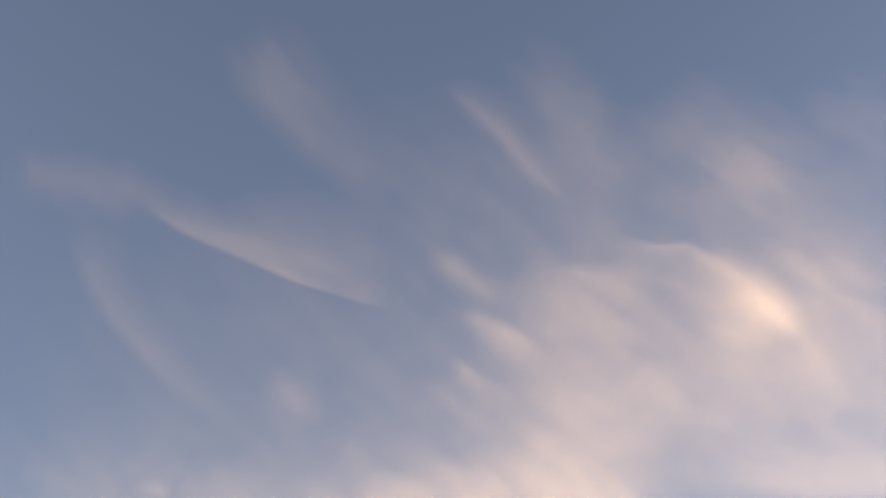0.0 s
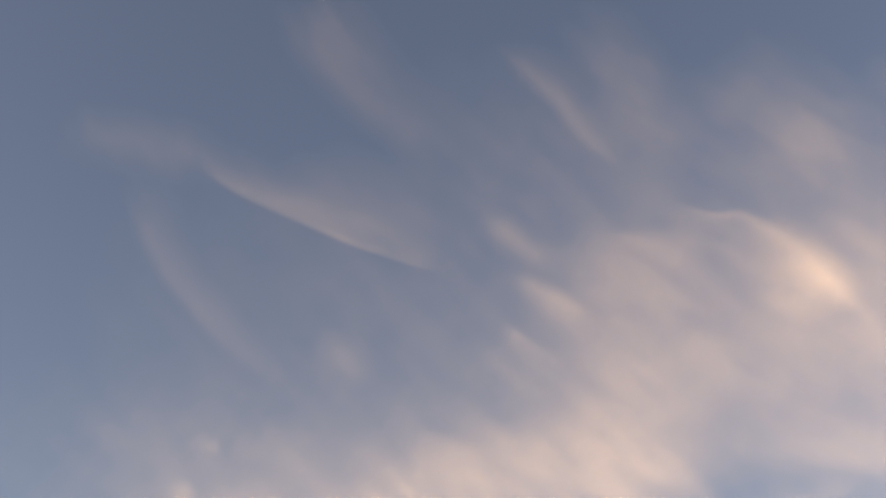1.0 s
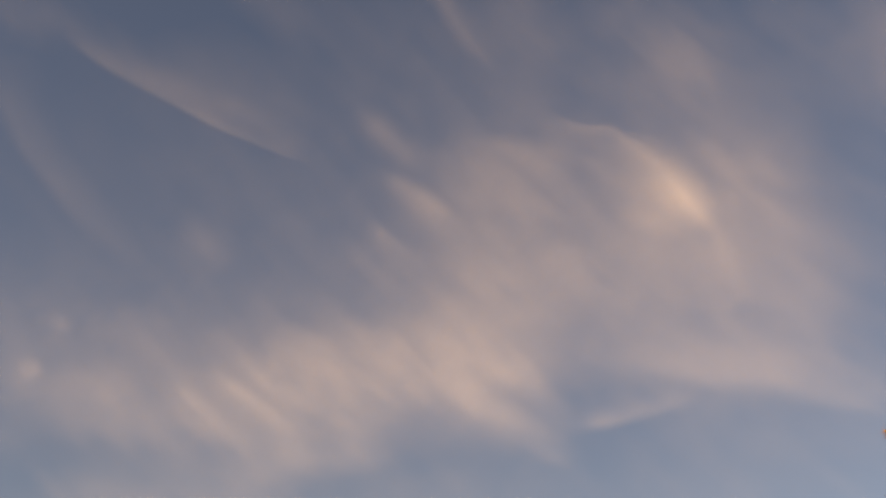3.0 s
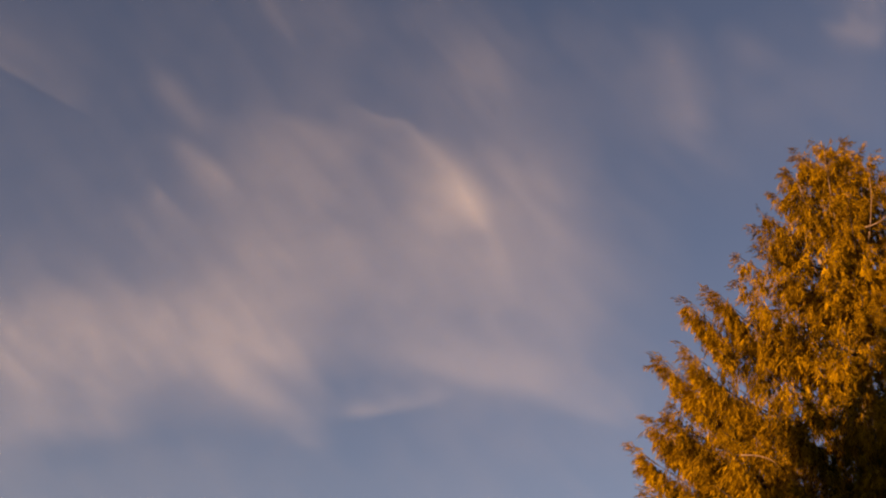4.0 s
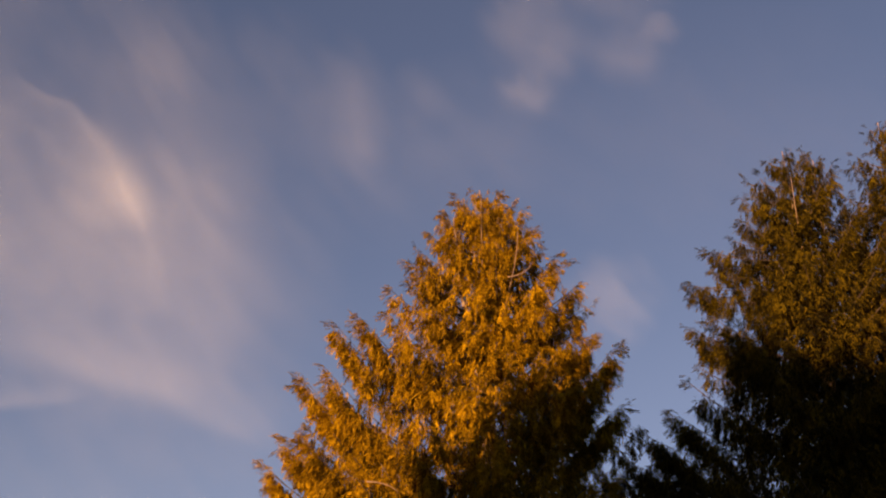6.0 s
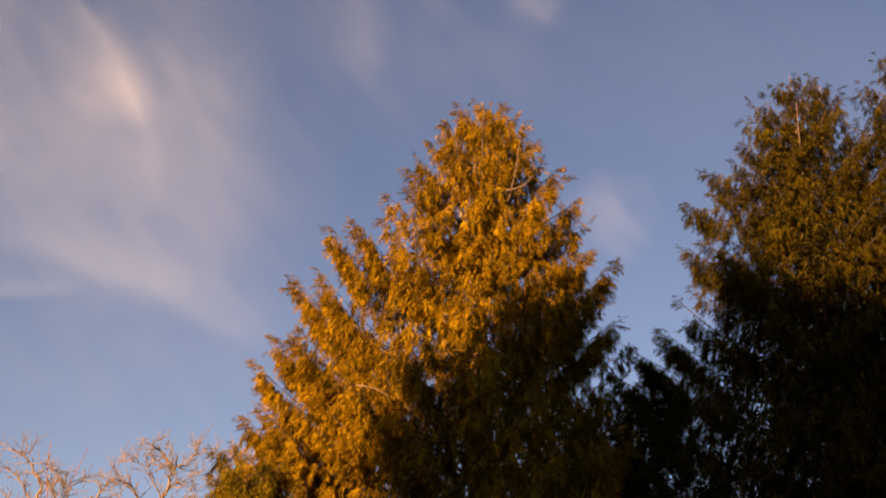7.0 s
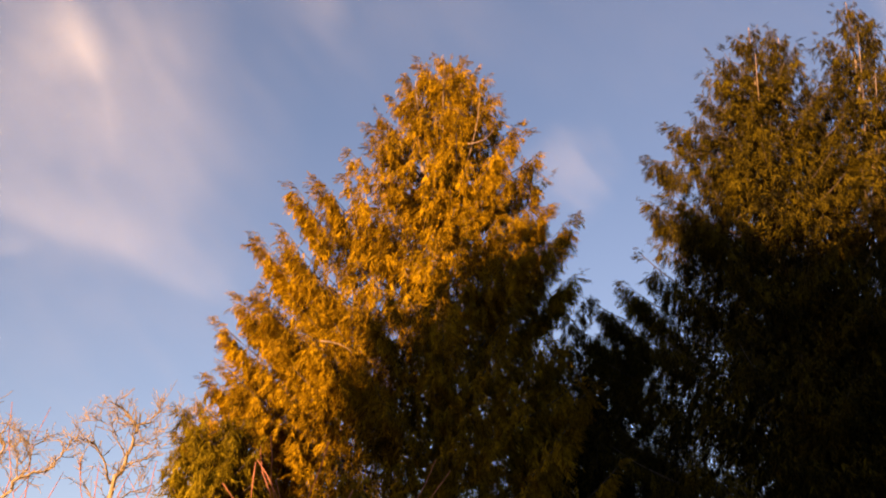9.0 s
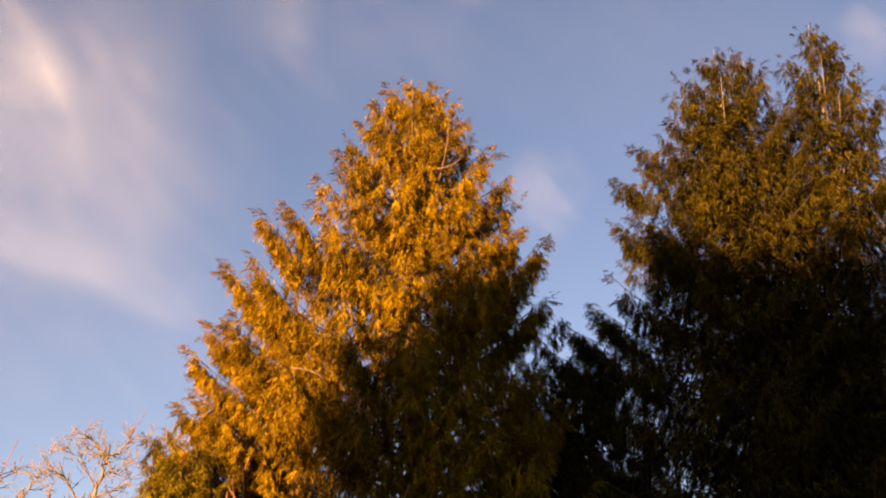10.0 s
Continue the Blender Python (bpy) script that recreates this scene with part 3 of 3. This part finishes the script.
def cloud(spine, widths, densities, side, kind):
    """A sheet of thin cloud high over the land along a line of bearings and elevations (degrees).
    widths: half-widths along it in degrees; densities: how much it veils along it; side: -1..1 shifts its dense line across it,
    to the left of its run where positive, so that this flank is crisp and the other drawn out."""
    cloud_count[0] += 1
    far = 1900 + 9 * cloud_count[0]
    n_u, n_v = 64, 35
    pts = [np.array(p, float) for p in spine]
    pts = [2 * pts[0] - pts[1]] + pts + [2 * pts[-1] - pts[-2]]
    line = []
    for i in range(n_u):
        u = i / (n_u - 1) * (len(spine) - 1)
        k = min(int(u), len(spine) - 2)
        u -= k
        a, b_, c, d = pts[k:k + 4]
        line.append(0.5 * (2 * b_ + (c - a) * u + (2 * a - 5 * b_ + 4 * c - d) * u * u + (3 * b_ - a - 3 * c + d) * u ** 3))
    line = np.array(line)
    steps = np.gradient(line, axis=0)
    steps[:, 0] *= np.cos(np.radians(line[:, 1]))
    run = np.concatenate([[0], np.cumsum(np.linalg.norm(steps[1:], axis=1))])
    steps /= np.linalg.norm(steps, axis=1, keepdims=True)
    verts, uvs, dens, faces = [], [], [], []
    seed = cloud_count[0] * 7.3
    broad = kind in ("veil", "bank")
    for i in range(n_u):
        f = i / (n_u - 1)
        w = 1.5 * float(np.interp(f, np.linspace(0, 1, len(widths)), widths))
        density = float(np.interp(f, np.linspace(0, 1, len(densities)), densities))
        for j in range(n_v):
            v = 2 * j / (n_v - 1) - 1
            off = (v - side) * w
            az = line[i, 0] + steps[i, 1] * off / math.cos(radians(line[i, 1]))
            el = line[i, 1] - steps[i, 0] * off
            way = bearing(az, el)
            r = far / way.dot(CLOUD_FACE) * (1 + 0.0012 * noise.noise(Vector((az * 0.3, el * 0.3, seed))))
            verts.append(way * r + Vector(EYE))
            x, y = -az * 0.86, -el
            p, q = x * FLOW[0] + y * FLOW[1], y * FLOW[0] - x * FLOW[1]
            bend = noise.noise(Vector((p * 0.35, q * 1.0, seed))) + 0.5 * noise.noise(Vector((p * 0.8, q * 2.3, seed + 9)))
            reach = noise.noise(Vector((p * 0.25, q * 1.3, seed + 20))) * 0.22
            edge = min(1.0, max(0.0, (min(f, 1 - f) * (1 + reach) + (reach * 0.3 if 0 < i < n_u - 1 else 0)) / 0.3))
            edge = edge * edge * (3 - 2 * edge)
            k = v + (0.12 if kind in ("streak", "wisp") else 0.5 if kind == "puff" else 0.26) * bend * (1 - v * v)
            drawn = (k - side) * (1 if side >= 0 else -1) < 0
            k = abs(k - side) / (1 - side if k > side else 1 + side)
            rim = min(1.0, max(0.0, (1 - abs(v)) / 0.3))
            rim = rim * rim * (3 - 2 * rim)
            k = rim * (math.exp(-2.6 * k * (0.35 + k)) if drawn and abs(side) > 0.15 else math.exp(-3.6 * k * k))
            dens.append(VEIL * density * edge * k)
            uvs.append((p, q) if broad else (run[i], v * w))
            if i and j:
                a = i * n_v + j
                faces.append((a - n_v - 1, a - n_v, a, a - 1))
    faces = [q for q in faces if max(dens[i] for i in q) > 0.0012]
    used = sorted({i for q in faces for i in q})
    at = {v: k for k, v in enumerate(used)}
    verts, uvs, dens = [verts[i] for i in used], [uvs[i] for i in used], [dens[i] for i in used]
    ob = mesh_part("cloud", verts, [tuple(at[i] for i in q) for q in faces], CIRRUS)
    me = ob.data
    layer = me.attributes.new("veil", "FLOAT", "POINT")
    layer.data.foreach_set("value", np.array(dens, dtype=np.float32))
    uv = me.uv_layers.new(name="UVMap")
    index = np.zeros(len(me.loops), dtype=np.int32)
    me.loops.foreach_get("vertex_index", index)
    uv.data.foreach_set("uv", np.array(uvs, dtype=np.float32)[index].ravel())
    return tagged(ob, CLOUD_KINDS[kind], "cloud", "evening clouds")


cloud([(22.52, 38.42), (19.05, 38.23), (15.93, 37.19), (12.52, 36.27), (9.31, 35.26), (6.51, 34.54), (4.43, 33.99), (2.63, 33.75)], [0.82, 0.93, 0.88, 0.77, 0.60, 0.47, 0.33, 0.22], [0, 0.04, 0.15, 0.18, 0.15, 0.17, 0.2, 0.06], -0.5, "streak")
cloud([(15.14, 37.69), (10.83, 36.89), (6.54, 35.63), (3.39, 34.21)], [1.10, 1.78, 1.78, 0.68], [0.02, 0.1, 0.12, 0.05], -0.5, "veil")
cloud([(15.15, 47.22), (12.93, 45.77), (10.78, 44.26), (7.92, 42.29), (4.83, 40.37), (1.88, 38.50)], [1.64, 1.92, 1.92, 1.78, 1.64, 1.37], [0.02, 0.1, 0.1, 0.08, 0.06, 0], -0.2, "streak")
cloud([(0.03, 45.57), (-2.25, 43.93), (-4.43, 42.38), (-5.93, 40.69), (-7.59, 39.25), (-9.04, 38.09)], [0.49, 0.88, 0.93, 0.93, 0.82, 0.71], [0, 0.13, 0.13, 0.14, 0.09, 0], -0.3, "streak")
cloud([(-5.48, 47.24), (-8.85, 43.27), (-10.54, 40.21), (-12.50, 37.37)], [1.64, 1.92, 1.92, 1.64], [0.02, 0.09, 0.11, 0.04], 0, "veil")
cloud([(23.81, 38.20), (21.94, 36.00), (20.68, 33.96), (18.69, 31.98), (16.34, 30.14), (13.93, 28.52), (11.58, 26.72)], [1.37, 1.21, 1.04, 0.93, 0.88, 0.88, 0.71], [0, 0.05, 0.08, 0.08, 0.08, 0.05, 0], -0.3, "streak")
cloud([(28.38, 38.11), (23.88, 38.46), (19.81, 38.55), (16.19, 37.73)], [1.37, 1.37, 1.37, 1.10], [0.03, 0.07, 0.07, 0.02], 0, "veil")
cloud([(10.67, 30.94), (8.94, 29.32), (7.11, 27.83)], [0.88, 1.23, 1.10], [0, 0.11, 0.02], 0, "streak")
cloud([(1.57, 37.06), (-0.52, 35.85), (-2.55, 34.60), (-4.19, 33.64)], [0.55, 0.93, 0.88, 0.55], [0, 0.14, 0.12, 0], 0.1, "streak")
cloud([(-0.42, 33.98), (-2.08, 33.11), (-3.38, 32.37), (-4.65, 31.54), (-6.34, 30.33)], [0.38, 0.66, 0.79, 0.82, 0.88], [0.01, 0.16, 0.22, 0.15, 0], 0.3, "wisp")
cloud([(0.06, 31.43), (-1.06, 30.53), (-2.16, 29.76), (-3.41, 28.98), (-4.60, 27.92)], [0.30, 0.49, 0.60, 0.60, 0.60], [0.01, 0.16, 0.15, 0.08, 0], 0.3, "wisp")
cloud([(-5.15, 36.01), (-7.50, 35.09), (-9.51, 34.64), (-11.11, 33.97), (-12.47, 32.36)], [0.49, 0.77, 1.26, 1.53, 1.37], [0, 0.08, 0.15, 0.15, 0], 0.4, "wisp")
cloud([(-2.09, 33.19), (-5.82, 32.94), (-9.83, 32.55), (-12.86, 31.02)], [1.64, 2.74, 3.01, 2.47], [0.03, 0.1, 0.12, 0.07], 0, "veil")
cloud([(-10.97, 36.85), (-12.04, 36.05), (-13.49, 35.50), (-14.99, 35.32), (-15.86, 34.69), (-17.52, 33.97)], [0.25, 0.38, 0.49, 0.60, 0.66, 0.66], [0, 0.13, 0.18, 0.2, 0.16, 0.06], 0.45, "wisp")
cloud([(-14.94, 35.10), (-16.53, 34.26), (-17.86, 33.05), (-18.86, 31.73), (-19.75, 30.43), (-20.16, 29.29)], [0.49, 1.21, 1.75, 1.75, 1.15, 0.55], [0.05, 0.3, 0.44, 0.48, 0.4, 0.06], 0.3, "wisp")
cloud([(-12.64, 34.76), (-15.07, 33.54), (-17.29, 31.88), (-19.68, 30.17)], [1.37, 2.47, 2.47, 1.37], [0.05, 0.12, 0.14, 0.06], 0.2, "veil")
cloud([(-20.06, 30.94), (-20.61, 29.15), (-21.14, 27.38), (-22.11, 25.29)], [0.44, 0.77, 1.10, 1.37], [0.2, 0.2, 0.13, 0], 0.3, "streak")
cloud([(-18.93, 35.41), (-21.07, 32.70), (-22.00, 29.69), (-22.78, 26.50)], [1.37, 1.92, 2.19, 1.92], [0.03, 0.08, 0.08, 0.03], 0, "veil")
cloud([(-14.99, 44.41), (-16.67, 40.99), (-18.68, 38.03), (-20.96, 34.42)], [2.19, 2.88, 3.15, 2.74], [0.03, 0.11, 0.14, 0.11], -0.1, "veil")
cloud([(-25.06, 41.95), (-26.01, 39.14), (-27.22, 36.53), (-28.30, 32.85)], [2.47, 2.74, 3.15, 3.15], [0.05, 0.09, 0.08, 0.05], 0, "veil")
cloud([(1.14, 29.33), (-3.57, 30.82), (-8.57, 30.97), (-14.68, 29.07), (-20.90, 29.09), (-26.58, 28.35)], [3.01, 5.21, 5.89, 5.89, 6.85, 6.85], [0.03, 0.17, 0.22, 0.18, 0.17, 0.06], 0, "veil")
cloud([(11.61, 21.87), (7.47, 22.81), (2.57, 23.25), (-2.38, 23.53), (-6.72, 23.82), (-10.00, 22.95), (-12.79, 21.37)], [1.78, 2.33, 2.33, 2.88, 3.15, 3.01, 1.37], [0.14, 0.36, 0.43, 0.43, 0.42, 0.36, 0.12], 0.1, "bank")
cloud([(-1.78, 24.24), (-4.82, 22.77), (-7.76, 21.41), (-10.38, 20.85), (-13.00, 20.81)], [0.82, 1.64, 1.75, 1.64, 0.82], [0.04, 0.12, 0.16, 0.17, 0.07], -0.35, "wisp")
cloud([(-11.22, 20.53), (-13.31, 20.92), (-15.37, 21.23), (-17.72, 21.65), (-19.43, 21.80)], [0.71, 0.77, 0.66, 0.55, 0.44], [0.15, 0.27, 0.24, 0.12, 0], -0.3, "streak")
cloud([(-10.21, 25.03), (-14.01, 23.89), (-17.99, 23.19), (-22.64, 22.84), (-25.79, 21.29)], [1.78, 1.78, 2.05, 2.05, 2.05], [0.1, 0.17, 0.17, 0.15, 0.05], 0, "bank")
cloud([(17.20, 20.30), (14.34, 20.29), (10.58, 20.56), (6.10, 20.23), (1.30, 19.78), (-2.88, 19.48)], [1.37, 1.97, 2.19, 2.19, 1.78, 1.42], [0.1, 0.22, 0.3, 0.3, 0.28, 0.15], 0, "bank")
cloud([(8.08, 22.78), (6.51, 22.15), (4.95, 21.37), (3.11, 20.31), (1.29, 19.50)], [0.27, 0.60, 0.55, 0.55, 0.33], [0, 0.2, 0.2, 0.12, 0], 0.2, "streak")
cloud([(4.72, 22.92), (2.54, 21.70), (0.10, 20.75), (-2.29, 19.77)], [0.33, 0.66, 0.66, 0.38], [0, 0.14, 0.14, 0], -0.2, "streak")
cloud([(10.18, 22.52), (8.56, 21.23), (6.99, 20.19), (4.85, 19.03)], [0.33, 0.66, 0.66, 0.38], [0, 0.14, 0.14, 0], 0.2, "streak")
cloud([(17.23, 21.38), (16.92, 22.09), (16.58, 22.67)], [0.49, 0.77, 0.49], [0.02, 0.2, 0.02], 0, "puff")
cloud([(18.95, 18.38), (18.67, 18.81), (18.34, 19.16)], [0.27, 0.41, 0.27], [0.02, 0.22, 0.02], 0, "puff")
cloud([(16.94, 24.84), (15.85, 24.55), (14.77, 24.32)], [0.41, 0.63, 0.41], [0.02, 0.13, 0.02], 0, "puff")
cloud([(18.55, 23.14), (17.42, 21.63), (16.64, 20.35)], [0.71, 0.99, 0.71], [0, 0.09, 0.02], 0, "streak")
cloud([(19.54, 20.85), (18.99, 20.11), (18.61, 18.82)], [0.77, 0.88, 0.66], [0, 0.1, 0.02], 0, "puff")
cloud([(21.12, 17.76), (16.40, 20.65), (11.76, 23.25), (7.65, 25.19)], [1.78, 2.47, 2.19, 1.37], [0.06, 0.1, 0.1, 0.02], 0, "veil")
cloud([(8.99, 18.51), (5.27, 18.44), (2.43, 18.90), (-1.35, 19.54), (-4.96, 19.53)], [0.88, 1.23, 1.42, 1.23, 0.88], [0.05, 0.18, 0.22, 0.16, 0.05], -0.2, "bank")
cloud([(16.52, 16.23), (11.39, 16.80), (5.93, 17.27), (0.20, 17.59)], [1.78, 2.05, 1.78, 1.10], [0.14, 0.15, 0.12, 0.02], 0, "veil")
cloud([(-2.76, 23.49), (-5.38, 21.96), (-8.23, 20.56), (-10.69, 19.53), (-13.10, 18.75)], [1.21, 1.53, 1.48, 1.26, 0.71], [0.06, 0.13, 0.15, 0.15, 0.05], -0.3, "wisp")
cloud([(-16.70, 34.19), (-19.95, 32.09), (-22.51, 27.72), (-24.61, 24.24), (-27.26, 22.14)], [3.01, 3.84, 3.84, 3.15, 1.64], [0.08, 0.12, 0.13, 0.14, 0.1], 0, "veil")
cloud([(-13.99, 23.98), (-17.67, 23.26), (-21.23, 22.47), (-24.37, 21.64), (-27.35, 20.52), (-29.39, 19.44)], [0.71, 1.23, 1.59, 1.59, 1.23, 0.55], [0.06, 0.24, 0.3, 0.26, 0.2, 0], -0.4, "bank")
cloud([(-0.54, 26.44), (-5.04, 26.24), (-9.81, 27.05), (-14.62, 25.41)], [1.78, 2.88, 2.88, 2.47], [0.06, 0.14, 0.14, 0.1], 0, "veil")
cloud([(-21.05, 38.69), (-24.63, 33.70), (-26.52, 28.25), (-27.95, 23.18)], [3.01, 3.84, 3.84, 3.01], [0.04, 0.09, 0.1, 0.07], 0, "veil")
cloud([(-29.87, 41.09), (-31.45, 38.26), (-32.04, 35.40), (-33.11, 32.50)], [1.42, 2.05, 2.05, 1.37], [0.03, 0.2, 0.2, 0.04], 0.2, "streak")
cloud([(-16.61, 41.23), (-19.37, 39.02), (-21.03, 36.06), (-23.31, 32.21), (-25.44, 27.71)], [1.78, 2.47, 2.74, 2.74, 2.47], [0.08, 0.16, 0.17, 0.17, 0.14], 0, "veil")
cloud([(-40.26, 42.77), (-42.22, 40.90), (-44.88, 39.45), (-46.74, 38.05)], [1.10, 1.75, 1.92, 1.10], [0.08, 0.2, 0.22, 0.05], 0, "wisp")
cloud([(-40.00, 38.47), (-42.05, 37.69), (-43.37, 37.10), (-45.67, 37.13)], [0.66, 1.10, 1.04, 0.71], [0.06, 0.26, 0.24, 0.06], -0.2, "puff")
cloud([(-45.87, 40.70), (-48.42, 39.18), (-50.45, 38.81), (-52.51, 38.68)], [1.10, 1.64, 1.64, 1.10], [0.08, 0.17, 0.18, 0.05], -0.2, "wisp")
cloud([(-49.75, 40.20), (-51.66, 40.02), (-52.98, 39.13)], [0.49, 0.71, 0.49], [0.04, 0.2, 0.04], 0, "puff")
cloud([(-38.27, 45.13), (-43.83, 43.47), (-49.22, 42.37), (-53.37, 40.43)], [1.78, 2.19, 2.19, 1.64], [0.06, 0.17, 0.17, 0.06], 0, "veil")
cloud([(-44.30, 28.70), (-46.83, 26.95), (-49.17, 24.91)], [1.42, 2.19, 1.51], [0.1, 0.32, 0.1], 0, "puff")
cloud([(-33.88, 39.31), (-35.94, 37.79), (-37.20, 36.00)], [1.10, 1.15, 0.99], [0, 0.09, 0.02], 0, "streak")
cloud([(-26.66, 32.29), (-33.55, 34.20), (-40.61, 35.14), (-48.51, 32.09)], [3.29, 3.84, 3.84, 3.29], [0.06, 0.1, 0.09, 0.04], 0, "veil")
cloud([(-64.40, 33.84), (-65.72, 32.34), (-67.08, 30.01)], [1.10, 1.42, 1.26], [0.06, 0.26, 0.12], 0, "puff")
# low veil added to paint the sky lighter towards the horizon
cloud([(22.02, 14.19), (13.61, 14.88), (2.87, 15.96), (-8.70, 17.08), (-20.38, 18.08)], [2.47, 3.01, 3.01, 2.74, 1.64], [0.12, 0.16, 0.16, 0.12, 0.02], 0, "veil")
cloud([(7.60, 27.24), (-2.68, 27.04), (-12.98, 27.47), (-22.08, 27.02), (-31.60, 26.00)], [3.7, 5.7, 6.6, 5.4, 2.6], [.1, .2, .22, .18, .05], 0, "veil")
cloud([(30.61, 21.66), (18.23, 22.93), (6.28, 23.58), (-5.18, 23.33), (-16.0, 21.5)], [4.0, 4.6, 5.0, 5.0, 3.5], [.12, .18, .2, .2, .06], 0, "veil")
cloud([(26.04, 28.90), (14.32, 30.91), (3.34, 31.32), (-7.50, 33.09)], [5.2, 6.9, 6.3, 4.0], [.03, .05, .1, .1], 0, "veil")
cloud([(-10.05, 28.33), (-17.31, 28.35), (-25.03, 27.49), (-33.09, 26.46)], [3.5, 5.5, 5.5, 3.5], [.1, .16, .14, .05], 0, "veil")
cloud([(-12.06, 15.40), (-19.28, 18.68), (-26.10, 21.23), (-35.02, 22.27)], [4.0, 5.2, 5.2, 3.5], [.08, .12, .12, .05], 0, "veil")
cloud([(10.34, 40.92), (-2.95, 38.81), (-12.84, 36.36), (-22.55, 33.09)], [4.0, 5.0, 5.0, 4.0], [.03, .08, .1, .1], 0, "veil")
cloud([(-42.0, 32.0), (-50.0, 34.0), (-58.0, 33.0), (-68.0, 30.0)], [4.0, 5.5, 5.5, 4.5], [.03, .06, .06, .04], 0, "veil")
